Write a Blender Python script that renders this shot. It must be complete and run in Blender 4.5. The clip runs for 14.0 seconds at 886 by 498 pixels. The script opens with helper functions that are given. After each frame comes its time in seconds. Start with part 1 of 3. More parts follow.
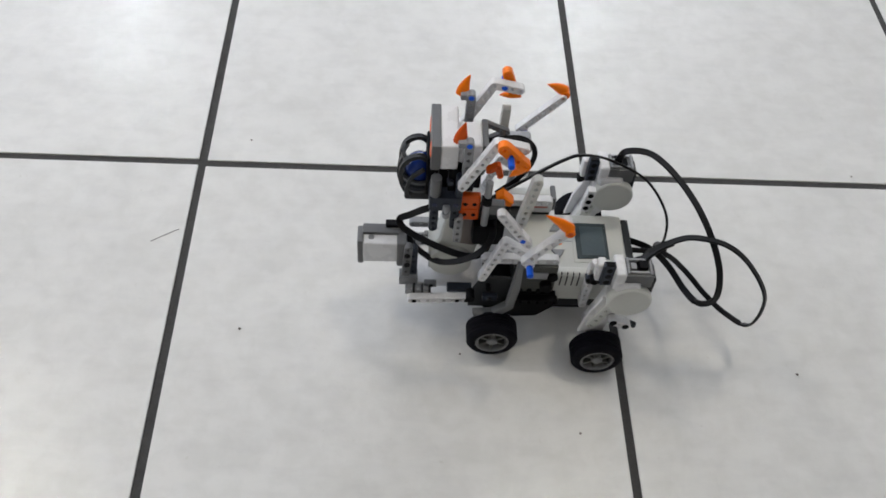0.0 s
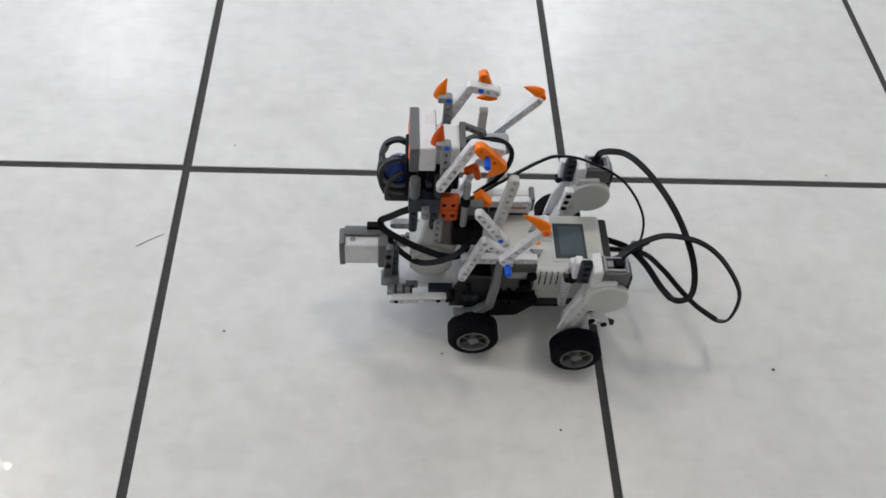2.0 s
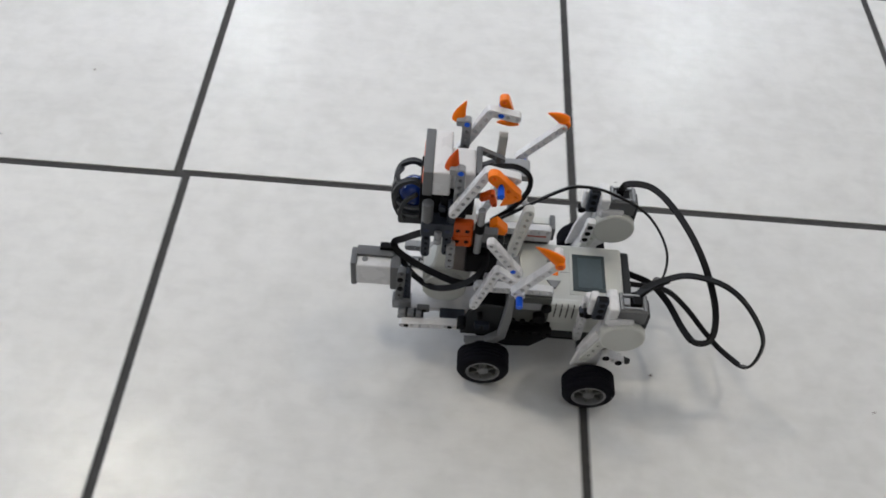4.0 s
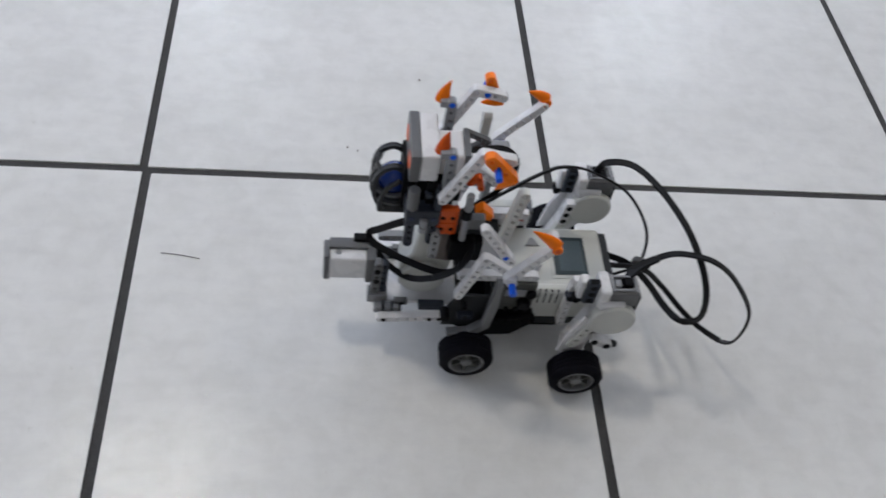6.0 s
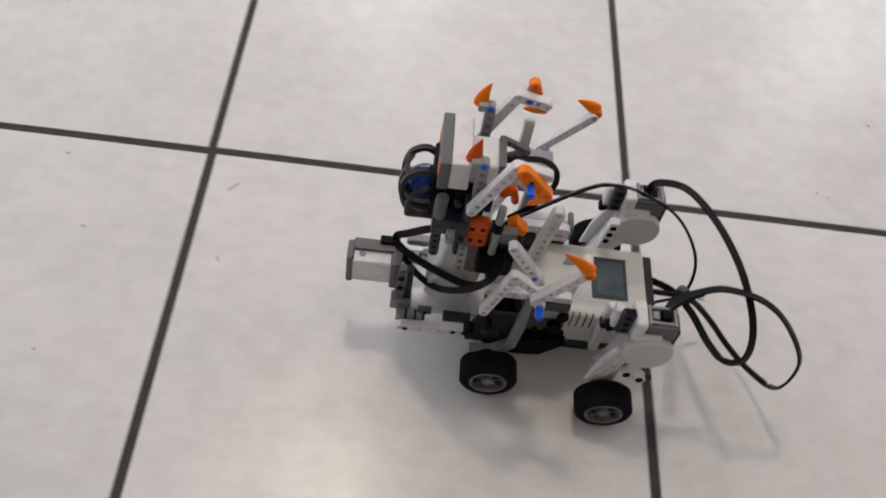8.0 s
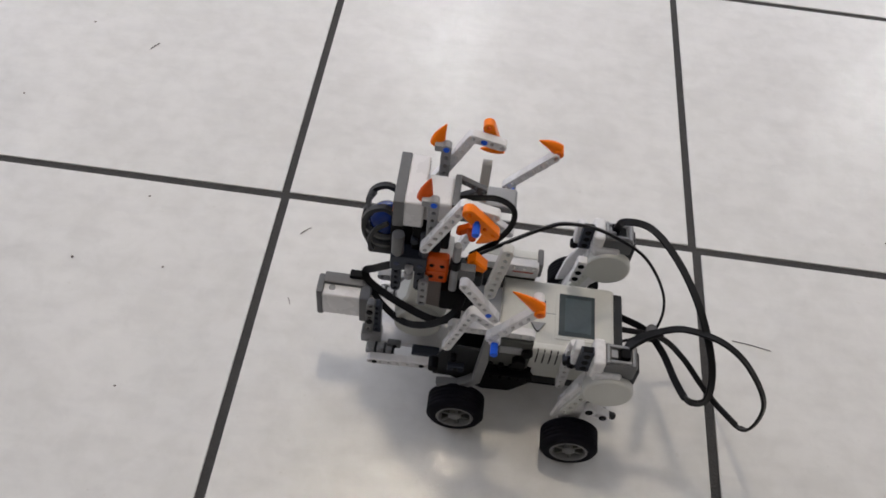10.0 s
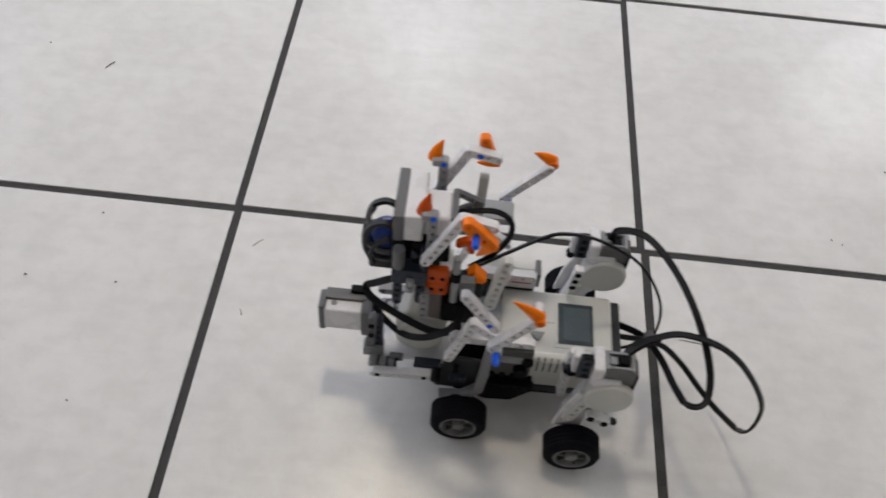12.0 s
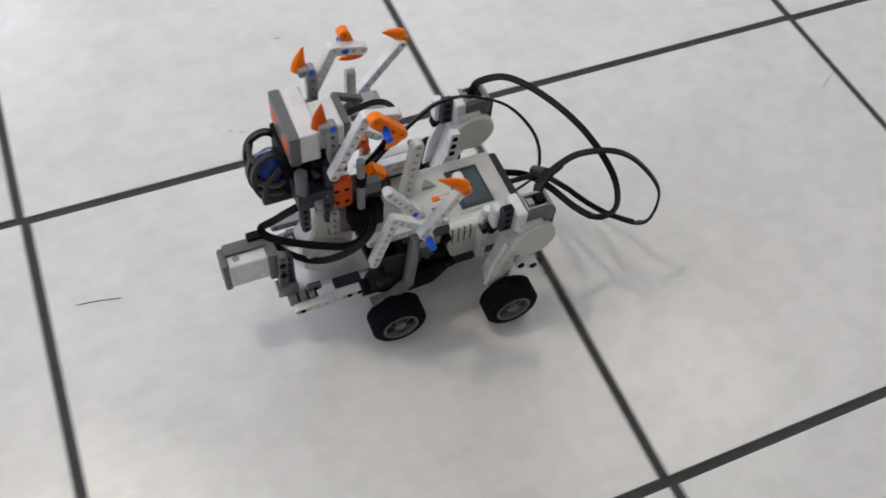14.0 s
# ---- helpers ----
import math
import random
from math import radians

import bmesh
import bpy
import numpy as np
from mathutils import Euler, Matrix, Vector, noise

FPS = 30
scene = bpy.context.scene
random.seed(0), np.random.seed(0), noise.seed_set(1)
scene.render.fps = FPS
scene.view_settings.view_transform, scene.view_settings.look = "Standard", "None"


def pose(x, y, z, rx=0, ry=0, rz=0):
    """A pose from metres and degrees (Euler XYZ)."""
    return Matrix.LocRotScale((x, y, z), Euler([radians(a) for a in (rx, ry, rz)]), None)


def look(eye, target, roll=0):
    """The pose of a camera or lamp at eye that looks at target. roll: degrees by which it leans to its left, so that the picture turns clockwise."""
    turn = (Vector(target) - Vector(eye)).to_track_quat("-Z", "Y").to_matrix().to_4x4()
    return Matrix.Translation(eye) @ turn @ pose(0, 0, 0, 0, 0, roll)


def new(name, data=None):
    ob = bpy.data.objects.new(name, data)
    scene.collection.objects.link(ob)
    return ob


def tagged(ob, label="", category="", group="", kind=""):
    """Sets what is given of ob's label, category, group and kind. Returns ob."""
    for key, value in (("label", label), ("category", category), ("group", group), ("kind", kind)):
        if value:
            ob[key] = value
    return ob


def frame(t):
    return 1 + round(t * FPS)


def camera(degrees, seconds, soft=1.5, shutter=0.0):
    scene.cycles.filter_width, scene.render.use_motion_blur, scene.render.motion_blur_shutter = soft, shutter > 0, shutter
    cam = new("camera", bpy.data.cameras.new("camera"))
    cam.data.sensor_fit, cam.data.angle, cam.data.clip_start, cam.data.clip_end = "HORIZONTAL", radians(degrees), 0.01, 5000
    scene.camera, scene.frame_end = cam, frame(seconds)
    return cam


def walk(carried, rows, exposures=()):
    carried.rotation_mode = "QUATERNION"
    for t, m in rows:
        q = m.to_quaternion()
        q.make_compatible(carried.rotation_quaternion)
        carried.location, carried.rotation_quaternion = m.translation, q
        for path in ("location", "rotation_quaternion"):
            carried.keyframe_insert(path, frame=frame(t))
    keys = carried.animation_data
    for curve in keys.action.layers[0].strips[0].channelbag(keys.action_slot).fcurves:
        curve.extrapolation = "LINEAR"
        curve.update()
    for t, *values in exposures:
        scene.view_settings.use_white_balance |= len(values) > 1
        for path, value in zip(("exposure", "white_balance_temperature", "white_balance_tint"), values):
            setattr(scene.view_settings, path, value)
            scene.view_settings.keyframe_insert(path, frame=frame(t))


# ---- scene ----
cam = camera(52.28, 14.0, soft=1.7, shutter=0.5)
# seconds, eye x, y, z, turn, tilt, lean
PATH = [
    (0.0, 0.2160, -0.6858, 0.7598, -5.15, -52.75, 5.71),
    (0.5, 0.2177, -0.6927, 0.7636, -5.31, -52.31, 5.36),
    (1.0, 0.2232, -0.7006, 0.7704, -4.97, -51.54, 5.17),
    (1.5, 0.2233, -0.7035, 0.7713, -6.02, -51.94, 5.84),
    (2.0, 0.2253, -0.6989, 0.7679, -6.00, -52.25, 5.72),
    (2.5, 0.2161, -0.6950, 0.7649, -7.04, -52.26, 6.35),
    (2.7, 0.1915, -0.6889, 0.7652, -4.60, -51.99, 5.44),
    (3.0, 0.1247, -0.6916, 0.7657, 0.01, -51.25, 3.79),
    (3.2, 0.0713, -0.6867, 0.7668, 3.64, -51.30, 2.38),
    (5.3, -0.5200, -0.6626, 0.7346, -11.71, -52.80, 11.80),
    (5.5, -0.5722, -0.6575, 0.7318, -9.99, -53.06, 10.19),
    (5.8, -0.6495, -0.6484, 0.7298, -10.29, -52.44, 10.29),
    (6.0, -0.6928, -0.6451, 0.7235, -12.63, -51.89, 11.67),
    (6.2, -0.7420, -0.6401, 0.7110, -14.86, -51.68, 14.45),
    (6.5, -0.8214, -0.6175, 0.7072, -11.21, -51.50, 11.20),
    (6.8, -0.8797, -0.5961, 0.7231, -5.26, -53.02, 7.48),
    (7.0, -0.9139, -0.5879, 0.7142, -4.93, -53.40, 7.93),
    (7.2, -0.9568, -0.5791, 0.7069, -5.47, -53.64, 8.66),
    (7.5, -1.0362, -0.5937, 0.6956, -5.98, -54.86, 9.93),
    (8.0, -1.1171, -0.6023, 0.7020, -5.79, -53.56, 11.29),
    (8.2, -1.1429, -0.6043, 0.7042, -4.68, -52.87, 11.19),
    (10.3, -1.1281, -0.6016, 0.7239, 0.67, -52.20, 7.01),
    (10.5, -1.1284, -0.6037, 0.7239, 0.40, -52.20, 7.21),
    (11.0, -1.1218, -0.6068, 0.7192, 0.40, -51.53, 7.22),
    (11.5, -1.1131, -0.6086, 0.7317, 0.05, -51.00, 6.76),
    (12.0, -1.0872, -0.6098, 0.7325, -0.19, -51.33, 6.18),
    (12.2, -1.0695, -0.6126, 0.7305, -1.28, -51.37, 6.47),
    (12.5, -1.0222, -0.6048, 0.7156, -5.88, -52.97, 7.33),
    (12.8, -0.9821, -0.6018, 0.7081, -12.27, -54.40, 9.26),
    (13.0, -0.9549, -0.5959, 0.7036, -17.12, -54.89, 9.15),
    (13.2, -0.9300, -0.5781, 0.6884, -26.21, -54.97, 11.21),
    (13.5, -0.8824, -0.5717, 0.6672, -28.57, -54.29, 9.98),
    (13.8, -0.8102, -0.5773, 0.7021, -29.36, -55.34, 8.27),
    (14.0, -0.7486, -0.5841, 0.7060, -28.63, -55.76, 7.03),
]
# seconds, stops, white balance
EXPOSE = [
    (0.0, -0.01, 6630, 8), (2.2, -0.01, 6630, 8), (3.2, -0.01, 6630, 8), (5.3, -0.34, 6660, 8),
    (6.0, -0.34, 6300, 10), (6.5, -0.36, 6250, 12), (7.2, -0.38, 6860, 14), (7.5, -0.38, 7160, 14),
    (8.0, -0.38, 7160, 15), (11.0, -0.37, 6910, 12), (12.5, -0.37, 6910, 12), (14.0, -0.21, 6710, 10)]
walk(cam, [(t, pose(x, y, z, 90 + tilt, 0, turn) @ pose(0, 0, 0, 0, 0, lean)) for t, x, y, z, turn, tilt, lean in PATH], EXPOSE)

# ---- light ----
world = bpy.data.worlds.new("world")
scene.world = world
world.use_nodes = True
world.node_tree.nodes["Background"].inputs[0].default_value = (0.75, 0.85, 1.0, 1)
world.node_tree.nodes["Background"].inputs[1].default_value = 0.05
T = 0.436          # floor tile with its joint
CEILING = 2.5
# x, y, radius, strength, colour of the ceiling lamps
LAMPS = [(-1.27, 0.61, 0.12, 126.0, (1.0, 0.89, 0.75)), (0.95, 0.37, 0.12, 74.0, (1.0, 0.91, 0.80)),
         (-1.25, 3.36, 0.10, 205.0, (0.85, 0.89, 1.0)), (1.12, 3.36, 0.10, 195.0, (0.86, 0.90, 1.0)),
         # unseen pair behind the camera, added to brighten the near side
         (-1.45, -2.1, 0.10, 26.0, (1.0, 0.87, 0.70)), (1.05, -2.1, 0.10, 26.0, (1.0, 0.87, 0.70))]
# area lamps for daylight in the openings of the west and north windows
# west window inferred from shadow tints, widened for softness; north one added, unseen
WIN_Y0, WIN_Y1, WIN_Z0, WIN_Z1 = -0.2, 4.0, 0.9, 2.2
WIN_X0, WIN_X1 = -3.2, 2.6
for wide, eye, way, watts in ((WIN_Y1 - WIN_Y0, (-3.97, (WIN_Y0 + WIN_Y1) / 2), (1, 0), 84.0), (WIN_X1 - WIN_X0, ((WIN_X0 + WIN_X1) / 2, 4.41), (0, -1), 112.0)):
    sky = bpy.data.lights.new("window_area_light", "AREA")
    sky.shape, sky.size, sky.size_y = "RECTANGLE", wide - 0.1, WIN_Z1 - WIN_Z0 - 0.1
    sky.energy, sky.color = watts, (0.76, 0.83, 1.0)
    day = new("window_area_light", sky)
    z = (WIN_Z0 + WIN_Z1) / 2
    day.matrix_world = look((*eye, z), (eye[0] + way[0], eye[1] + way[1], z))


# ---- materials ----
def material(name, color, rough=0.4, metal=0.0, spec=0.5, vary=0.05, scale=60.0, bump=0.0, bump_scale=300.0, rough_vary=0.08):
    """A procedural surface: colour varied at two scales, fine relief, uneven gloss."""
    m = bpy.data.materials.new(name)
    m.use_nodes = True
    n, l = m.node_tree.nodes, m.node_tree.links
    b = n["Principled BSDF"]
    b.inputs["Roughness"].default_value, b.inputs["Metallic"].default_value = rough, metal
    b.inputs["Specular IOR Level"].default_value = spec
    co = n.new("ShaderNodeTexCoord")
    n1, n2 = n.new("ShaderNodeTexNoise"), n.new("ShaderNodeTexNoise")
    n1.inputs["Scale"].default_value, n2.inputs["Scale"].default_value = scale, scale * 9
    n1.inputs["Detail"].default_value = 5
    mix = n.new("ShaderNodeMath")
    mix.operation = "MULTIPLY_ADD"
    mix.inputs[1].default_value = 0.6
    half = n.new("ShaderNodeMath")
    half.operation = "MULTIPLY"
    half.inputs[1].default_value = 0.4
    ramp = n.new("ShaderNodeValToRGB")
    ramp.color_ramp.elements[0].position, ramp.color_ramp.elements[1].position = 0.3, 0.7
    ramp.color_ramp.elements[0].color = (*[c * (1 - vary) for c in color], 1)
    ramp.color_ramp.elements[1].color = (*[min(1, c * (1 + vary)) for c in color], 1)
    for t in (n1, n2):
        l.new(co.outputs["Object"], t.inputs["Vector"])
    l.new(n2.outputs[0], half.inputs[0])
    l.new(n1.outputs[0], mix.inputs[0])
    l.new(half.outputs[0], mix.inputs[2])
    l.new(mix.outputs[0], ramp.inputs[0])
    l.new(ramp.outputs[0], b.inputs["Base Color"])
    rr = n.new("ShaderNodeMapRange")
    rr.inputs["To Min"].default_value, rr.inputs["To Max"].default_value = max(0.02, rough - rough_vary), min(1, rough + rough_vary)
    l.new(n1.outputs[0], rr.inputs[0])
    l.new(rr.outputs[0], b.inputs["Roughness"])
    if bump:
        n3, bp = n.new("ShaderNodeTexNoise"), n.new("ShaderNodeBump")
        n3.inputs["Scale"].default_value = bump_scale
        bp.inputs["Strength"].default_value, bp.inputs["Distance"].default_value = bump, 0.001
        l.new(co.outputs["Object"], n3.inputs["Vector"])
        l.new(n3.outputs[0], bp.inputs["Height"])
        l.new(bp.outputs[0], b.inputs["Normal"])
    return m


def glow(name, color, strength):
    m = bpy.data.materials.new(name)
    m.use_nodes = True
    b = m.node_tree.nodes["Principled BSDF"]
    b.inputs["Base Color"].default_value = (0.8, 0.8, 0.8, 1)
    b.inputs["Emission Color"].default_value = (*color, 1)
    b.inputs["Emission Strength"].default_value = strength
    return m


def tile_material():
    """Glazed off-white floor tile: grey clouds, faint brush marks, a rippled glaze."""
    m = bpy.data.materials.new("glazed_tile")
    m.use_nodes = True
    n, l = m.node_tree.nodes, m.node_tree.links
    b = n["Principled BSDF"]
    co, info = n.new("ShaderNodeTexCoord"), n.new("ShaderNodeObjectInfo")
    shift = n.new("ShaderNodeVectorMath")
    shift.operation = "MULTIPLY_ADD"
    shift.inputs[0].default_value = (37.0, 91.0, 53.0)
    l.new(info.outputs["Random"], shift.inputs[1])
    l.new(co.outputs["Object"], shift.inputs[2])

    def noisy(scale, detail, rough=0.55, distort=0.0, stretch=None):
        t = n.new("ShaderNodeTexNoise")
        t.inputs["Scale"].default_value, t.inputs["Detail"].default_value = scale, detail
        t.inputs["Roughness"].default_value, t.inputs["Distortion"].default_value = rough, distort
        if stretch:
            mp = n.new("ShaderNodeMapping")
            mp.inputs["Scale"].default_value = stretch
            l.new(shift.outputs[0], mp.inputs[0])
            l.new(mp.outputs[0], t.inputs["Vector"])
        else:
            l.new(shift.outputs[0], t.inputs["Vector"])
        return t

    def ramp(src, p0, c0, p1, c1):
        r = n.new("ShaderNodeValToRGB")
        r.color_ramp.elements[0].position, r.color_ramp.elements[0].color = p0, (*c0, 1)
        r.color_ramp.elements[1].position, r.color_ramp.elements[1].color = p1, (*c1, 1)
        l.new(src, r.inputs[0])
        return r

    def blend(kind, a, c, fac=1.0):
        x = n.new("ShaderNodeMix")
        x.data_type, x.blend_type = "RGBA", kind
        x.inputs[0].default_value = fac
        l.new(a, x.inputs[6])
        l.new(c, x.inputs[7])
        return x.outputs[2]

    clouds = ramp(noisy(7, 6, 0.6, 0.6).outputs[0], 0.34, (0.635, 0.635, 0.62), 0.68, (0.695, 0.695, 0.68))
    mottle = ramp(noisy(38, 4, 0.6, 0.3).outputs[0], 0.36, (0.935, 0.935, 0.93), 0.60, (1, 1, 1))
    brush = ramp(noisy(26, 3, 0.5, 0.2, (1.0, 3.2, 1.0)).outputs[0], 0.34, (0.965, 0.965, 0.97), 0.55, (1, 1, 1))
    grime = ramp(noisy(140, 3, 0.7).outputs[0], 0.22, (0.80, 0.78, 0.75), 0.33, (1, 1, 1))
    tone = ramp(info.outputs["Random"], 0.0, (0.965, 0.965, 0.965), 1.0, (1.0, 1.0, 1.0))
    col = blend("MULTIPLY", clouds.outputs[0], mottle.outputs[0])
    col = blend("MULTIPLY", col, brush.outputs[0])
    col = blend("MULTIPLY", col, grime.outputs[0], 0.5)
    col = blend("MULTIPLY", col, tone.outputs[0])
    l.new(col, b.inputs["Base Color"])
    rr = n.new("ShaderNodeMapRange")
    rr.inputs["To Min"].default_value, rr.inputs["To Max"].default_value = 0.30, 0.46
    l.new(noisy(30, 4).outputs[0], rr.inputs[0])
    l.new(rr.outputs[0], b.inputs["Roughness"])
    b.inputs["Specular IOR Level"].default_value = 0.28
    b.inputs["Coat Weight"].default_value, b.inputs["Coat Roughness"].default_value = 0.38, 0.03
    peel, wave, fine = noisy(165, 3, 0.55, 0.2), noisy(80, 2, 0.5, 0.3), noisy(520, 2)
    last = None
    for src, high in ((fine, 0.00006), (wave, 0.0002), (peel, 0.0006)):
        bp = n.new("ShaderNodeBump")
        bp.inputs["Strength"].default_value, bp.inputs["Distance"].default_value = 1.0, high
        l.new(src.outputs[0], bp.inputs["Height"])
        if last:
            l.new(last.outputs[0], bp.inputs["Normal"])
        else:
            l.new(bp.outputs[0], b.inputs["Normal"])
        last = bp
    l.new(last.outputs[0], b.inputs["Coat Normal"])
    return m


TILE = tile_material()
GROUT = material("dark_grout", (0.040, 0.039, 0.038), 0.9, vary=0.3, scale=40, bump=0.8, bump_scale=500)
# paint of the unseen walls and ceiling, its tone set for bounced light
PAINT = material("wall_paint", (0.47, 0.445, 0.41), 0.8, scale=3, bump=0.2, bump_scale=120)
CEIL = material("ceiling_paint", (0.78, 0.78, 0.77), 0.9, scale=3, bump=0.2, bump_scale=90)
MIDGREY = material("mid_grey_plastic", (0.115, 0.118, 0.122), 0.36, spec=0.35, vary=0.06, bump=0.1)
FRAME = material("lamp_frame", (0.7, 0.7, 0.7), 0.4)
WHITE = material("white_plastic", (0.68, 0.68, 0.69), 0.28, vary=0.03, bump=0.05)
GREY = material("light_grey_plastic", (0.245, 0.252, 0.263), 0.3, vary=0.04, bump=0.05)
SHELL = material("pale_grey_plastic", (0.56, 0.57, 0.54), 0.42, vary=0.03, bump=0.25, bump_scale=900)
DARK = material("dark_grey_plastic", (0.024, 0.026, 0.028), 0.4, spec=0.2, vary=0.08, bump=0.1)
SLATE = material("slate_grey_plastic", (0.030, 0.036, 0.050), 0.4, spec=0.2, vary=0.08, bump=0.1)
BLACK = material("black_plastic", (0.003, 0.003, 0.004), 0.5, spec=0.08, vary=0.2)
CABLE = material("black_cable", (0.005, 0.005, 0.006), 0.5, spec=0.16, vary=0.2, bump=0.1)
RUBBER = material("tyre_rubber", (0.005, 0.005, 0.008), 0.75, spec=0.1, vary=0.25, bump=0.3, bump_scale=700)
ORANGE = material("orange_plastic", (0.95, 0.20, 0.002), 0.32, spec=0.25, vary=0.05, bump=0.05)
RUST = material("deep_orange_plastic", (0.66, 0.088, 0.004), 0.34, spec=0.3, vary=0.06)
BLUE = material("blue_plastic", (0.004, 0.105, 0.72), 0.32, spec=0.3, vary=0.06)
NAVY = material("navy_plastic", (0.012, 0.020, 0.055), 0.35, spec=0.35, vary=0.1)
OLIVE = material("olive_grey_plastic", (0.062, 0.066, 0.060), 0.4, spec=0.25, vary=0.1, bump=0.1)
RIM = material("rim_plastic", (0.16, 0.163, 0.168), 0.35, spec=0.35, vary=0.08)
# brown grey holds the orange reflection on the head motor in its colour
REFLECTED = material("orange_reflection_tint", (0.17, 0.145, 0.135), 0.3, spec=0.3, vary=0.08)
HOOP = material("hoop_plastic", (0.06, 0.064, 0.068), 0.36, spec=0.35, vary=0.08)
BALL = material("blue_ball_plastic", (0.008, 0.030, 0.18), 0.14, vary=0.06)
SCREEN = material("display_glass", (0.042, 0.058, 0.064), 0.22, vary=0.10, scale=30)
FIELD = material("display_field", (0.072, 0.098, 0.112), 0.2, vary=0.10, scale=30)
HAIR = material("dark_hair", (0.06, 0.05, 0.05), 0.6)
CRUMB = material("dust_crumb", (0.13, 0.11, 0.10), 0.9, vary=0.4)
PRINT = material("red_print", (0.5, 0.12, 0.10), 0.5)

MM = 0.001


def part(name, bm, mat, parent=None, label="", smooth=True):
    """One mesh object out of a bmesh in millimetres."""
    bmesh.ops.scale(bm, vec=(MM, MM, MM), verts=bm.verts)
    bmesh.ops.recalc_face_normals(bm, faces=bm.faces)
    me = bpy.data.meshes.new(name)
    bm.to_mesh(me)
    bm.free()
    if smooth:
        me.shade_smooth()
        me.set_sharp_from_angle(angle=radians(38))
    me.materials.append(mat)
    ob = new(name, me)
    ob.parent = parent
    if smooth:
        ob.modifiers.new("even_normals", "WEIGHTED_NORMAL").keep_sharp = True
    if label:
        tagged(ob, label)
    return ob


def frame_of(p, q, ref):
    """A pose at p whose z axis runs to q and whose x axis lies nearest to ref."""
    z = (Vector(q) - Vector(p)).normalized()
    x = (Vector(ref) - z * z.dot(Vector(ref))).normalized()
    y = z.cross(x)
    return Matrix.Translation(p) @ Matrix((x, y, z)).transposed().to_4x4()


def merge(bm, other, m=None):
    """Adds another bmesh to bm."""
    me = bpy.data.meshes.new("tmp")
    if m is not None:
        bmesh.ops.transform(other, matrix=m, verts=other.verts)
    other.to_mesh(me)
    other.free()
    bm.from_mesh(me)
    bpy.data.meshes.remove(me)
    return bm


def box(lo, hi, r=0.8, bm=None, m=None, seg=2):
    b = bmesh.new()
    c = [(a + d) / 2 for a, d in zip(lo, hi)]
    s = [abs(d - a) for a, d in zip(lo, hi)]
    bmesh.ops.create_cube(b, size=1, matrix=Matrix.Translation(c) @ Matrix.Diagonal((*s, 1)))
    if r:
        bmesh.ops.bevel(b, geom=b.edges[:], offset=min(r, min(s) * 0.45), segments=seg, affect="EDGES", profile=0.5)
    return merge(bm or bmesh.new(), b, m)


def spin(profile, p, q, seg=28, bm=None, hollow=False):
    """A turned solid: (radius, way along p to q in millimetres from p)."""
    b = bmesh.new()
    rings = []
    for r, h in profile:
        rings.append([b.verts.new((max(r, 0.01) * math.cos(2 * math.pi * i / seg), max(r, 0.01) * math.sin(2 * math.pi * i / seg), h)) for i in range(seg)])
    for a, c in zip(rings, rings[1:]):
        for i in range(seg):
            b.faces.new((a[i], a[(i + 1) % seg], c[(i + 1) % seg], c[i]))
    if hollow:
        for i in range(seg):
            b.faces.new((rings[-1][i], rings[-1][(i + 1) % seg], rings[0][(i + 1) % seg], rings[0][i]))
    else:
        b.faces.new(rings[0][::-1])
        b.faces.new(rings[-1])
    z = (Vector(q) - Vector(p)).normalized()
    ref = (1, 0, 0) if abs(z.x) < 0.9 else (0, 0, 1)
    return merge(bm or bmesh.new(), b, frame_of(p, q, ref))


def rod(p, q, r, bm=None, seg=16, edge=0.4):
    h = (Vector(q) - Vector(p)).length
    return spin([(r - edge, 0), (r, edge), (r, h - edge), (r - edge, h)], p, q, seg, bm)


def plate(loops, thick, bm=None, m=None, edge=0.5):
    """A flat outline with holes, extruded along z from -thick/2 to thick/2, its outer edge broken."""
    b = bmesh.new()
    edges = []
    for loop in loops:
        vs = [b.verts.new((x, y, -thick / 2)) for x, y in loop]
        edges += [b.edges.new((vs[i], vs[(i + 1) % len(vs)])) for i in range(len(vs))]
    bmesh.ops.triangle_fill(b, use_beauty=True, use_dissolve=False, edges=edges)
    out = bmesh.ops.extrude_face_region(b, geom=b.faces[:])
    bmesh.ops.translate(b, vec=(0, 0, thick), verts=[v for v in out["geom"] if isinstance(v, bmesh.types.BMVert)])
    bmesh.ops.recalc_face_normals(b, faces=b.faces)
    if edge:
        sharp = [e for e in b.edges if len(e.link_faces) == 2 and e.calc_face_angle(0) > 1.2 and abs(e.verts[0].co.z - e.verts[1].co.z) < 1e-4]
        bmesh.ops.bevel(b, geom=sharp, offset=edge, segments=1, affect="EDGES")
    return merge(bm or bmesh.new(), b, m)


def ring(x, y, r, n=10):
    return [(x + r * math.cos(2 * math.pi * i / n), y + r * math.sin(2 * math.pi * i / n)) for i in range(n)]


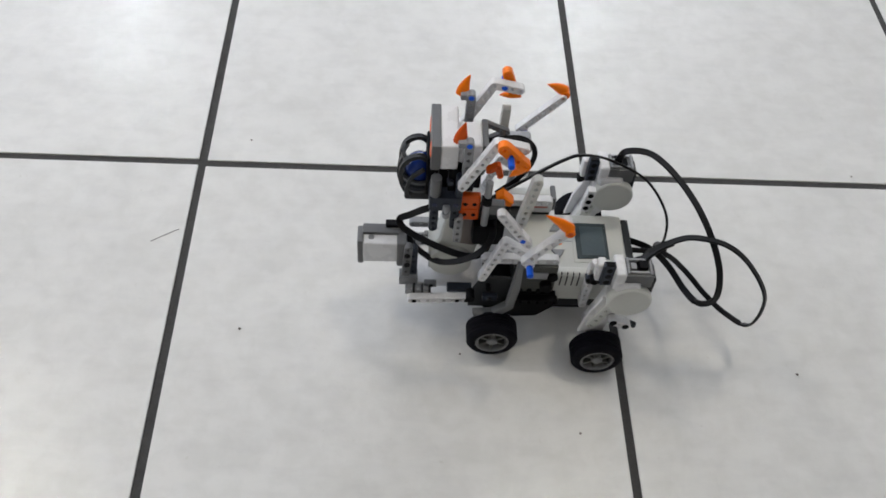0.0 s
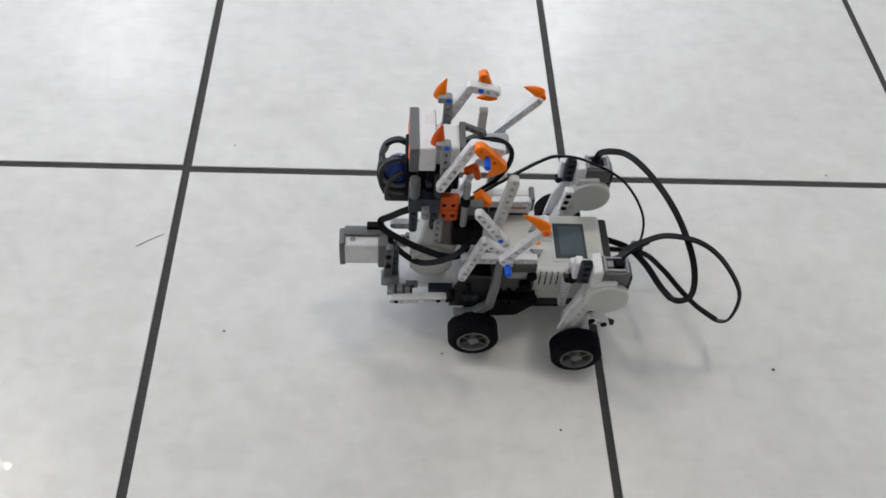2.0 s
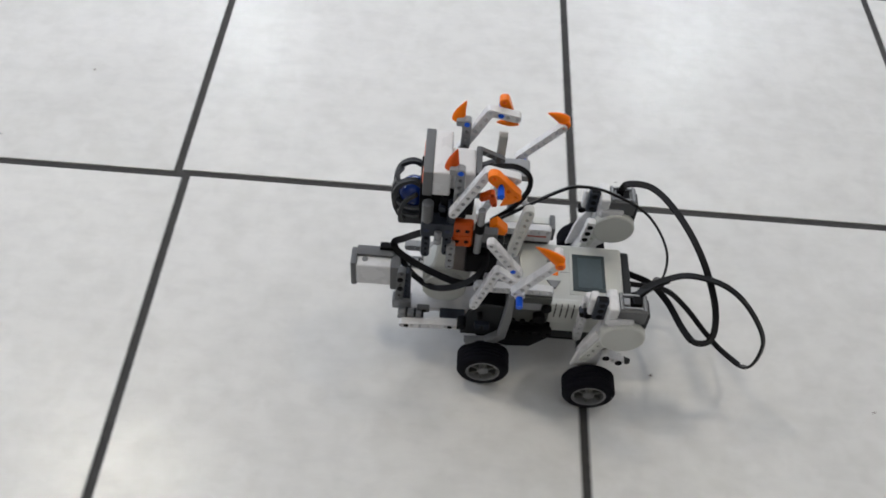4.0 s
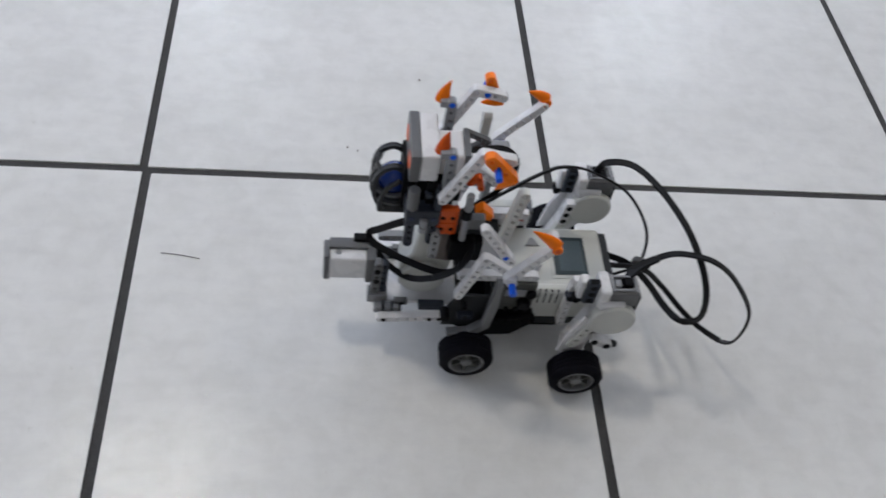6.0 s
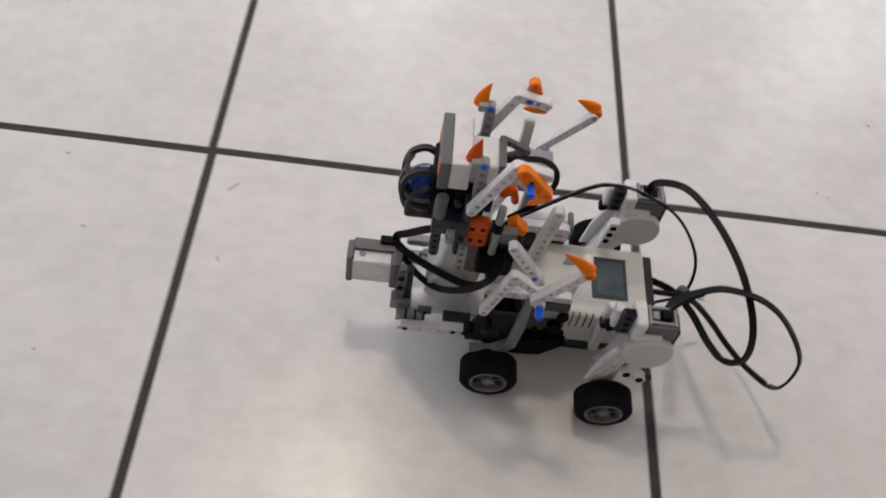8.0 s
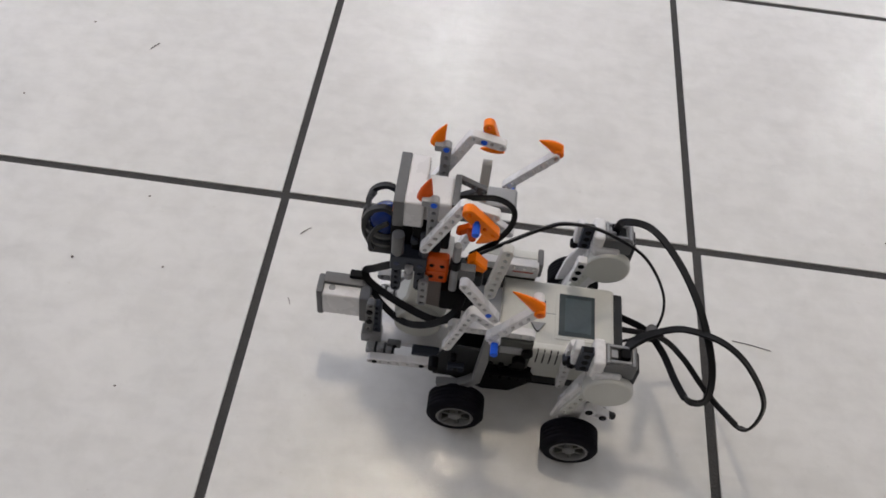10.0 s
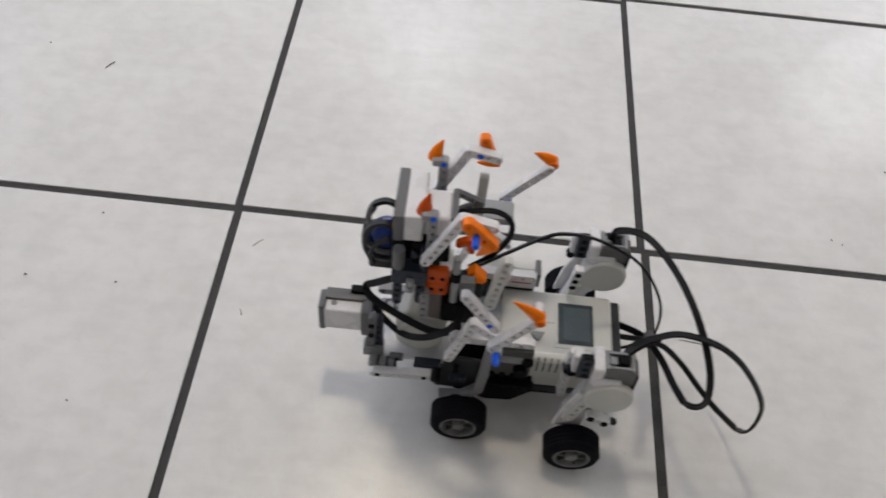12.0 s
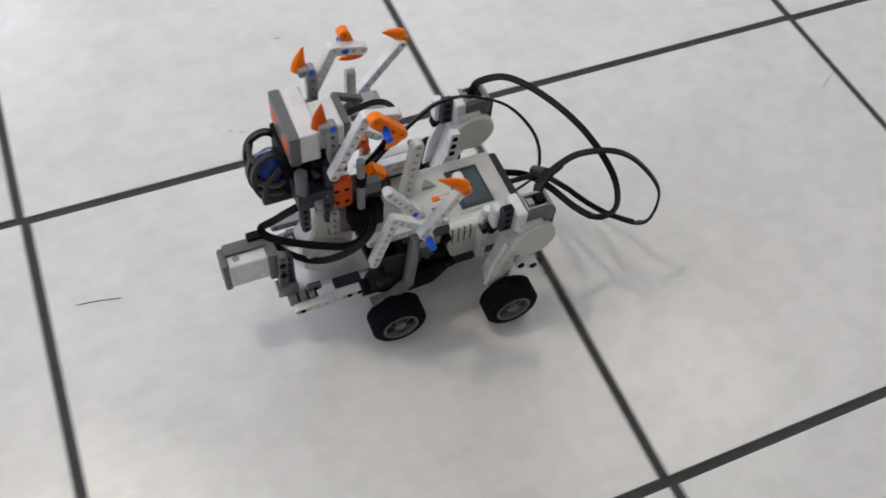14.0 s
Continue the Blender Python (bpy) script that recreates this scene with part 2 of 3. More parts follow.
def outline(line, w):
    """The outline of a rounded bar of half width w along a bent line."""
    pts = [Vector(p) for p in line]
    loop = []

    def arc(c, a0, a1, n=7):
        for i in range(n):
            a = a0 + (a1 - a0) * i / (n - 1)
            loop.append((c.x + w * math.cos(a), c.y + w * math.sin(a)))

    def side(seq):
        for i in range(len(seq) - 1):
            d = (seq[i + 1] - seq[i]).normalized()
            a = math.atan2(d.y, d.x)
            if i > 0:
                e = (seq[i] - seq[i - 1]).normalized()
                turn = e.x * d.y - e.y * d.x
                a_prev = math.atan2(e.y, e.x)
                if turn < 0:
                    da = (a - a_prev + math.pi) % (2 * math.pi) - math.pi
                    arc(seq[i], a_prev + math.pi / 2, a_prev + da + math.pi / 2, 4)
                else:
                    n1, n2 = Vector((-e.y, e.x)), Vector((-d.y, d.x))
                    k = (n1 + n2).normalized()
                    loop.append(tuple(seq[i] + k * (w / max(0.4, k.dot(n1)))))
        d = (seq[-1] - seq[-2]).normalized()
        a = math.atan2(d.y, d.x)
        arc(seq[-1], a + math.pi / 2, a - math.pi / 2)

    side(pts)
    side(pts[::-1])
    return loop


def beam(points, axis, bm=None, w=3.8, thick=7.4, step=8.0):
    """A rounded studless beam through points (millimetres); its holes run along axis."""
    pts = [Vector(p) for p in points]
    n = Vector(axis).normalized()
    u = (pts[1] - pts[0])
    u = (u - n * u.dot(n)).normalized()
    v = n.cross(u)
    flat = [((p - pts[0]).dot(u), (p - pts[0]).dot(v)) for p in pts]
    loops = [outline(flat, w)]
    for i in range(len(flat) - 1):
        a, c = Vector(flat[i]), Vector(flat[i + 1])
        k = max(1, round((c - a).length / step))
        for j in range(k + (1 if i == len(flat) - 2 else 0)):
            h = a + (c - a) * (j / k)
            loops.append(ring(h.x, h.y, 1.6))
    m = Matrix.Translation(pts[0]) @ Matrix((u, v, n)).transposed().to_4x4()
    return plate(loops, thick, bm, m, 0.45)


def prism(profile, y0, y1, bm=None, edge=1.2):
    """An outline in x and z, extruded from y0 to y1 with broken edges."""
    m = Matrix.Translation((0, (y0 + y1) / 2, 0)) @ Matrix(((1, 0, 0), (0, 0, -1), (0, 1, 0))).to_4x4()
    return plate([profile], y1 - y0, bm, m, edge)


def glide(points, k=10):
    """A smooth line through points."""
    p = [Vector(a) for a in points]
    p = [p[0] * 2 - p[1]] + p + [p[-1] * 2 - p[-2]]
    out = []
    for i in range(1, len(p) - 2):
        a, b, c, d = p[i - 1:i + 3]
        for j in range(k):
            t = j / k
            out.append(((b * 2) + (c - a) * t + (a * 2 - b * 5 + c * 4 - d) * t * t + (b * 3 - a - c * 3 + d) * t ** 3) * 0.5)
    out.append(p[-2])
    return out


TILTED = Vector((0.05, 0.62, -0.78))


def ribbon(points, ref, w=6.4, t=2.3, bm=None, k=10):
    """A flat flexible cable along a smooth line, its width along ref; a number for ref is its twist in degrees."""
    line = glide(points, k)
    b = bm or bmesh.new()
    rings = []
    twist = ref if isinstance(ref, (int, float)) else None
    ref = TILTED if twist is not None else Vector(ref)
    last = None
    for i, p in enumerate(line):
        d = (line[min(i + 1, len(line) - 1)] - line[max(i - 1, 0)]).normalized()
        x = ref - d * ref.dot(d)
        if x.length < 0.25 and last is not None:
            x = last - d * last.dot(d)
        x.normalize()
        last = x
        if twist is not None:
            x = Matrix.Rotation(radians(twist), 3, d) @ x
        y = d.cross(x)
        rings.append([b.verts.new(p + x * (w / 2 * cx) + y * (t / 2 * cy)) for cx, cy in
                      ((1, 0.3), (0.85, 1), (0, 0.8), (-0.85, 1), (-1, 0.3), (-1, -0.3), (-0.85, -1), (0, -0.8), (0.85, -1), (1, -0.3))])
    for a, c in zip(rings, rings[1:]):
        for i in range(10):
            b.faces.new((a[i], a[(i + 1) % 10], c[(i + 1) % 10], c[i]))
    b.faces.new(rings[0])
    b.faces.new(rings[-1][::-1])
    return b


def tooth(base, tip, side, r0=4.0, bend=3.0, bm=None, seg=12, flat=0.75):
    """A curved tapered claw from base to tip, bowed towards side."""
    b = bm or bmesh.new()
    p, q, s = Vector(base), Vector(tip), Vector(side).normalized()
    m = frame_of(p, q, s).to_3x3()
    rings = []
    for i in range(9):
        t = i / 8
        c = p + (q - p) * t + s * (bend * math.sin(math.pi * t))
        r = r0 * (1 - t ** 1.6) + 0.5
        rings.append([b.verts.new(c + m @ Vector((r * math.cos(a), r * flat * math.sin(a), 0))) for a in [2 * math.pi * j / seg for j in range(seg)]])
    for a, c in zip(rings, rings[1:]):
        for i in range(seg):
            b.faces.new((a[i], a[(i + 1) % seg], c[(i + 1) % seg], c[i]))
    b.faces.new(rings[0][::-1])
    b.faces.new(rings[-1])
    return b


# ---- the room ----
X0, X1, Y0, Y1 = -9 * T, 8 * T, -7 * T, 10 * T


def metres_box(name, lo, hi, mat, label, category, r=0.0):
    ob = part(name, box([a * 1000 for a in lo], [a * 1000 for a in hi], r), mat, None, label, smooth=False)
    return tagged(ob, category=category, kind="structure")


floor = metres_box("floor", (X0 - 0.1, Y0 - 0.1, -0.08), (X1 + 0.1, Y1 + 0.1, -0.0016), GROUT, "floor of glazed off-white tiles with dark grey joints", "floor")
# ceiling and walls stay out of view; added to bounce light onto the floor
metres_box("ceiling", (X0 - 0.1, Y0 - 0.1, CEILING + 0.02), (X1 + 0.1, Y1 + 0.1, CEILING + 0.1), CEIL, "plain white painted ceiling above the tiled floor, out of view", "ceiling")
metres_box("wall_south", (X0 - 0.1, Y0 - 0.1, -0.0016), (X1 + 0.1, Y0, CEILING + 0.02), PAINT, "plain off-white painted wall of the room", "wall")
WALL = "plain off-white painted wall of the room"


def window_wall(wall_name, window_name, cell, ends, gap):
    """A wall with one long window: cell(a0, z0, a1, z1, inner, outer) gives a block's corners along the wall."""
    top = CEILING + 0.02
    pieces = [(ends[0], -0.0016, gap[0], top), (gap[0], -0.0016, gap[1], WIN_Z0), (gap[0], WIN_Z1, gap[1], top), (gap[1], -0.0016, ends[1], top)]
    wall = metres_box(wall_name, *cell(*pieces[0], 0.0, 0.1), PAINT, WALL, "wall")
    for piece in pieces[1:]:
        lo, hi = cell(*piece, 0.0, 0.1)
        part("wall_piece", box([a * 1000 for a in lo], [a * 1000 for a in hi], 0), PAINT, wall, smooth=False)
    a0, a1, b = gap[0], gap[1], 0.05
    bars = [(a0, WIN_Z0, a0 + b, WIN_Z1), (a1 - b, WIN_Z0, a1, WIN_Z1), (a0 + b, WIN_Z0, a1 - b, WIN_Z0 + b), (a0 + b, WIN_Z1 - b, a1 - b, WIN_Z1)]
    bars += [(a0 + (a1 - a0) * k / 4 - b / 2, WIN_Z0 + b, a0 + (a1 - a0) * k / 4 + b / 2, WIN_Z1 - b) for k in (1, 2, 3)]
    window = None
    for bar in bars:
        lo, hi = cell(*bar, 0.005, 0.035)
        bm = box([a * 1000 for a in lo], [a * 1000 for a in hi], 2)
        if window is None:
            window = tagged(part(window_name, bm, FRAME, None, "long white framed window in the wall, unseen, for soft daylight"), category="window", kind="structure")
        else:
            part("window_frame", bm, FRAME, window)


window_wall("wall_west", "window_1", lambda a0, z0, a1, z1, i, o: ((X0 - o, a0, z0), (X0 - i, a1, z1)), (Y0, Y1), (WIN_Y0, WIN_Y1))
# unseen north window, added to brighten the far floor
window_wall("wall_north", "added_window_2", lambda a0, z0, a1, z1, i, o: ((a0, Y1 + i, z0), (a1, Y1 + o, z1)), (X0 - 0.1, X1 + 0.1), (WIN_X0, WIN_X1))
metres_box("wall_east", (X1, Y0, -0.0016), (X1 + 0.1, Y1, CEILING + 0.02), PAINT, "plain off-white painted wall of the room", "wall")


def ceiling_light(x, y, radius, strength, color):
    lamp = new("ceiling_light")
    lamp.location = (x, y, CEILING)
    warm, r = color[2] < 0.9, radius * 1000
    tagged(lamp, "round %s white ceiling lamp, switched on" % ("warm" if warm else "cool"), "lamp", "lamps on the ceiling")
    part("rim", spin([(r + 2, 20), (r + 24, 18), (r + 28, 8), (r + 24, -12), (r + 12, -16), (r + 2, -14)], (0, 0, 0), (0, 0, 1), 40), FRAME, lamp)
    part("diffuser", spin([(r - 8, -17), (r, -15), (r, -8)], (0, 0, 0), (0, 0, 1), 40), glow("lamp_diffuser", color, strength), lamp, "glowing round diffuser")


for row in LAMPS:
    ceiling_light(*row)


# ---- the robot, in millimetres: x to its back, y to its far side, z up ----
robot = new("toy_robot")
tagged(robot, "wheeled robot of white, grey and orange construction bricks with black cables", "robot")
MID = 79.0          # its middle plane


def wheel(x, y, out, rr):
    """A wheel of radius rr whose outer face lies at y; out is the sign of the outer side along y."""
    d = -out
    hub = part("wheel", spin([(16.2, 1.0), (15.8, 0.3), (14.4, 0.3), (13.4, 2.0), (13.0, 8.0), (3.0, 8.0), (3.0, 12.0), (16.2, 12.0)], (0, 0, 0), (0, d, 0), 44, None, True), RIM, robot, "grey spoked rim with a black ribbed tyre")
    hub.location = (x * MM, y * MM, rr * MM)
    prof = [(15.4, 0.9), (17.4, 0.2), (20.4, 0.3), (22.6, 1.4), (23.6, 3.0)]
    for k in range(5):
        h = 3.6 + k * 3.5
        prof += [(rr, h), (rr, h + 2.3), (rr - 1.0, h + 2.5), (rr - 1.0, h + 3.3)]
    prof += [(23.4, 21.0), (21.0, 22.6), (16.4, 23.0), (15.4, 22.4)]
    part("tyre", spin(prof, (0, 0, 0), (0, d, 0), 52, None, True), RUBBER, hub, "black ribbed rubber tyre")
    part("rim_well", spin([(12.9, 7.9), (3.0, 7.9), (3.0, 6.6), (12.9, 6.8)], (0, 0, 0), (0, d, 0), 36, None, True), BLACK, hub)
    for k in range(6):
        m = Matrix.Rotation(2 * math.pi * k / 6, 4, "Y")
        part("spoke", box((-1.5, min(d * 2.2, d * 7.4), 4.0), (1.5, max(d * 2.2, d * 7.4), 13.8), 0.4, None, m), OLIVE, hub)
    part("axle_cap", spin([(2.2, 0), (4.4, 0), (5.4, 0.8), (5.4, 7)], (0, d * 0.8, 0), (0, d * 9, 0), 20), RIM, hub)
    return hub


RW = 24.5
wheels = [wheel(0, -0.5, -1, RW), wheel(99, -18.5, -1, RW), wheel(99, 2 * MID + 18.5, 1, RW), wheel(0, 2 * MID + 0.5, 1, RW)]


# the controller brick
def controller():
    body = part("controller_brick", box((27, 44, 36), (126, 115, 81.5), 3.0, seg=3), SHELL, robot, "pale grey controller brick with a display")
    part("end_cap", box((125, 46, 38), (134, 113, 78.5), 2.0), DARK, body, "dark grey socket end")
    part("front_cap", box((18, 46, 38), (28, 112, 78.0), 2.0), DARK, body)
    # shell colour is darkened to carry the shade under the brick
    part("base_shell", box((24, 45, 24), (131, 113, 37), 2.0), DARK, body, "lower shell, dark grey to carry the shade under the brick")
    part("display_bezel", box((75, 56, 81.2), (113, 106, 82.0), 0.3), SHELL, body)
    part("display", box((78, 60, 81.8), (109, 103, 82.5), 0.3), SCREEN, body, "dark grey-green glossy display")
    part("display_field", box((83, 64, 82.4), (106, 99, 82.7), 0.1), FIELD, body, "grey-blue display field")
    part("button", box((57.5, 76.5, 81), (64.5, 81.5, 82.4), 1.0), ORANGE, body, "orange square button")
    for s in (1, -1):
        c = 81 + s * 14.5
        m = Matrix.Translation((60, c, 82.2))
        tri = [(-6.5, -s * 3.5), (6.5, -s * 3.5), (1.5, s * 5.5), (-1.5, s * 5.5)]
        part("arrow_button", plate([tri if s > 0 else tri[::-1]], 2.4, None, m, 0.5), GREY, body, "light grey arrow button")
    part("seam", box((66, 80.6, 81.45), (78, 81.4, 81.62), 0), GREY, body)
    # ribbed vent on the near side
    part("vent_panel", box((54, 41.5, 52), (90, 52, 82.2), 4.0, seg=4), SHELL, body)
    # black bars just proud of the panel stand in for the slots' shade
    for k in range(4):
        x = 61 + k * 5.6
        part("vent_slot_shade", box((x, 41.2, 64), (x + 1.3, 43.0, 79), 0.3), BLACK, body)
        part("vent_slot_shade", box((x, 41.8, 77.5), (x + 1.3, 47.0, 82.0), 1.5), BLACK, body)
    for k in range(3):
        y = 58 + k * 15
        part("socket", box((133.4, y, 54), (134.6, y + 11, 65), 0.3), BLACK, body)


controller()


def motor(y0, y1):
    """A geared motor that stands upright between y0 and y1: cap discs, shoulder, socket."""
    lo, hi = y0 + 8, y1 - 8
    prof = [(90, 18), (102, 18), (105, 34), (108, 60), (124, 78), (130, 92), (127, 112), (104, 114), (100, 104), (98, 86), (92, 62), (86, 40)]
    body = part("drive_motor", prism(prof, lo, hi, None, 1.6), WHITE, robot, "white upright geared motor with round end caps")
    for s, y in ((-1, y0), (1, y1)):
        part("end_disc", spin([(17.6, 0), (19.4, 1.0), (20.2, 2.6), (20.2, 8.6)], (116.5, y, 96), (116.5, y - s, 96), 44), SHELL, body, "round pale cap")
    part("shoulder", box((98, lo - 3, 110), (108, hi + 3, 133), 2.6, seg=3), WHITE, body)
    part("shoulder_front", box((84, lo + 9, 106), (92, hi + 2, 130), 2.6, seg=3), WHITE, body)
    for s, y in ((-1, lo), (1, hi)):
        part("shoulder_lip", box((100, min(y - s * 2, y + s * 5), 109), (123, max(y - s * 2, y + s * 5), 120), 3.0, seg=3), WHITE, body)
    part("socket_block", box((107, lo - 1.5, 112), (133, hi + 1.5, 130), 2.0), MIDGREY, body, "grey cable socket")
    part("socket_back", box((126, lo - 0.5, 100), (136, hi + 0.5, 124), 2.0), DARK, body)
    # flat black plate paints the dark inside of the socket
    part("socket_shade", box((113, lo + 4, 129.6), (126, hi - 4, 130.4), 0), BLACK, body)
    part("socket_rib", box((108.4, lo, 129.8), (110.8, hi, 132.6), 0.8), GREY, body)
    for y in (lo + 1, hi - 3.4):
        part("socket_rib", box((111, y, 129.8), (128, y + 2.4, 132.2), 0.8), GREY, body)
    part("latch", box((111.5, (lo + hi) / 2 - 4, 129.8), (117, (lo + hi) / 2 + 3, 132.8), 0.8), GREY, body, "grey plug latch")
    part("socket_rib", box((128.4, lo, 129.8), (131.0, hi, 132.2), 0.8), GREY, body)
    yb = (y0 + y1) / 2
    bracket = part("hole_bracket", box((88, lo + 4, 107), (98.6, lo + 11, 134.5), 1.2), SLATE, body, "slate bracket with three holes")
    # black discs on the face give the holes their inner shade
    for k in range(3):
        part("peg_hole_shade", rod((93.3, lo + 3.7, 112 + k * 8.6), (93.3, lo + 9, 112 + k * 8.6), 2.9), BLACK, bracket)
    part("bracket_cap", box((89.6, lo + 5, 134), (97, lo + 10, 135.4), 0.4), BLACK, bracket)
    part("bracket_arm", beam([(86, yb + 6, 100), (94, yb + 6, 108)], (0, 1, 0), w=3.4), BLACK, body)
    part("side_cheek", beam([(90, y0 + 5, 56), (101, y0 + 5, 88)], (0, 1, 0), w=4.6, thick=6), SHELL, body)
    return body


motor(0, 34)
motor(2 * MID - 34, 2 * MID)

# plates and knobs that join the drive motors to the brick
for s in (-1, 1):
    y = MID + s * 44
    if s < 0:
        part("side_beam", beam([(86, y, 46), (86, y, 102)], (0, 1, 0)), WHITE, robot)
        part("knob", spin([(3.0, 0), (4.4, 1.0), (4.4, 6), (3.4, 8.0)], (87, y, 104), (87, y, 112), 18), WHITE, robot)
        part("cross_block", beam([(84, y - 4, 92), (97, y - 4, 101)], (0, 1, 0)), SLATE, robot)
        part("axle_bush", rod((84, y - 9, 92), (84, y - 2, 92), 3.4), BLACK, robot)
    else:
        post = part("hole_post", box((-4.2, -4, -4), (4.2, 4, 26), 1.4, m=pose(88, y - 9, 95, 0, 6, 0)), WHITE, robot, "white post with three dark holes")
        # solid black discs in place of shaded holes
        for k in range(3):
            part("peg_hole_shade", rod((88.2 + k * 0.95, y - 13.6, 97 + k * 9), (88.2 + k * 0.95, y - 8, 97 + k * 9), 2.9), BLACK, post)
    yo = MID + s * 70
    part("motor_shield", prism([(80, 40), (88, 42), (97, 74), (100, 92), (93, 96), (84, 70)], min(yo, yo + s * 4), max(yo, yo + s * 4), None, 0.8), WHITE, robot)
    yf = MID + s * 76
    part("foot_beam", beam([(108, yf, 66), (122, yf, 59)], (0, 1, 0), w=4.2), WHITE, robot)
    for px, pz in ((108, 66), (120.5, 59.8)):
        part("pin", rod((px, yf - 4.8, pz), (px, yf + 4.8, pz), 3.3), BLACK, robot)
    part("pin", rod((116, yf - s * 2, 62), (131, yf - s * 2, 54.5), 3.2), DARK, robot)

# front motor, upright in the middle, that turns the head
front_motor = part("head_motor", prism([(-62, 52), (-28, 46), (-22, 62), (-18, 90), (-17, 128), (-20, 158), (-46, 160), (-50, 130), (-54, 98), (-63, 82)], 66, 92, None, 2.0), SHELL, robot, "pale grey upright motor with an orange hub")
for s, y in ((-1, 60), (1, 98)):
    part("end_disc", spin([(18.6, 0), (20.2, 1.2), (20.6, 3.0), (20.6, 7.4)], (-42, y, 69), (-42, y - s, 69), 44), SHELL, front_motor, "round pale cap")
    part("hub", spin([(5, 0), (8.4, 0.6), (9.2, 1.6), (9.2, 9)], (-30, y - s * 1, 146), (-30, y - s * 2, 146), 26), RUST, front_motor, "deep orange output hub")
for dx, dz in ((-4, 4), (4, 4), (4, -4), (-4, -4)):
    part("hub_hole", rod((-30 + dx, 60.5, 146 + dz), (-30 + dx, 62, 146 + dz), 1.9), BLACK, front_motor)

# panel paints the hub's orange reflection onto the motor's near face
part("reflection_panel", prism([(-41, 98), (-20, 94), (-17.5, 120), (-18, 142), (-40, 142)], 62.5, 66.4, None, 1.2), REFLECTED, front_motor, "brown grey panel tinted like the hub's orange reflection")

# chassis in front: white floor plate, slate rails, bumper beams
part("front_plate", box((-78, 56, 36), (-4, 104, 42), 1.5), WHITE, robot, "white smooth front plate")
for s in (-1, 1):
    y = MID + s * 40
    bumper = part("bumper_beam", beam([(-78, y, 40), (-22, y, 43)], (0, 1, 0)), WHITE, robot)
    for x in (-75, -34, -25):
        part("pin", rod((x, y - 4.3, 43 + (x + 22) * 0.053), (x, y + 4.3, 43 + (x + 22) * 0.053), 2.4), BLACK, bumper)
    y2 = MID + s * 30
    part("slate_rail", box((-44, y2 - 5, 44), (-20, y2 + 4, 49), 1.0), SLATE, robot)
    part("peg_block", box((-84, y2 - 6, 40), (-60, y2 + 3, 46), 0.8), GREY, robot)
    # raised dark boxes stand in for the shaded recesses between the pegs
    for x in (-76.6, -68.6, -61.4):
        part("gap_shade", box((x, y2 - 6.4, 40.5), (x + 2.2, y2 + 3.2, 46.4), 0.3), DARK, robot)
    part("clip", box((-66, y2 - 1, 45.5), (-54, y2 + 5, 51), 1.0), MIDGREY, robot)
    part("clip_hole", rod((-59, y2 - 1.6, 48.4), (-59, y2 + 2, 48.4), 2.0), BLACK, robot)
    for k in range(3):
        part("stud", rod((-80 + k * 8, y2 - 4, 45.5), (-80 + k * 8, y2 - 4, 49), 2.6), GREY, robot)
    # bent side beam that carries the arms
    y3 = MID + s * 50
    part("bent_beam", beam([(-15, y3, 93), (1, y3, 145), (26, y3, 125)], (0, 1, 0)), WHITE, robot)
    part("fork", prism([(-20, 46), (-2, 48), (10, 60), (12, 90), (14, 122), (19, 122), (20, 88), (17, 56), (4, 42), (-18, 40)], min(MID + s * 53, MID + s * 61), max(MID + s * 53, MID + s * 61), None, 0.8), RIM, robot)
    part("fork_plate", prism([(-24, 42), (12, 42), (14, 88), (-14, 90), (-22, 70)], min(MID + s * 46, MID + s * 49), max(MID + s * 46, MID + s * 49), None, 0.8), DARK, robot)
    part("fork_block", box((-12, min(MID + s * 49, MID + s * 54), 58), (2, max(MID + s * 49, MID + s * 54), 66), 0.8), SLATE, robot)
    part("stud", rod((-5, MID + s * 53, 62), (-5, MID + s * 55.4, 62), 2.4), DARK, robot)
    part("pin", rod((-8, MID + s * 50, 80), (-8, MID + s * 56, 80), 2.6), BLACK, robot)
    part("pin", rod((-24, MID + s * 50, 70), (-24, MID + s * 61, 70), 4.2), BLACK, robot)
    # slate box beside the brick, black keel below it
    part("side_box", box((20, min(MID + s * 36, MID + s * 42), 58), (56, max(MID + s * 36, MID + s * 42), 98), 1.6), OLIVE, robot)
    part("side_lid", box((28, min(MID + s * 36, MID + s * 43.5), 80), (48, max(MID + s * 36, MID + s * 43.5), 90), 2.0), GREY, robot)
    part("side_knob", rod((52, MID + s * 40, 84), (52, MID + s * 45, 84), 5.0), BLACK, robot)
    for k in range(4):
        part("pin", rod((24 + k * 9, MID + s * 41, 61), (24 + k * 9, MID + s * 44, 61), 2.6), BLACK, robot)
    part("side_beam", beam([(10, MID + s * 45, 50), (58, MID + s * 45, 50)], (0, 1, 0)), BLACK, robot)
    part("axle_bush", rod((47, MID + s * 38, 72), (47, MID + s * 48, 72), 6.0), BLACK, robot)
    part("cross_beam", beam([(-12, MID + s * 35, 101), (52, MID + s * 35, 101)], (0, 1, 0), w=4.2), WHITE, robot)
part("keel", prism([(-8, 26), (22, 12), (46, 14), (62, 32), (60, 52), (-8, 52)], 38, 2 * MID - 40, None, 2.0), BLACK, robot, "black gear case under the body")
part("front_axle", rod((0, 6, 28), (0, 2 * MID - 6, 28), 2.4), BLACK, robot)
# added black block stands in for the deep shade under the brick
part("shade_block", box((30, 48, 15), (92, 110, 26), 3.0), BLACK, robot, "added black block that deepens the shade under the brick")
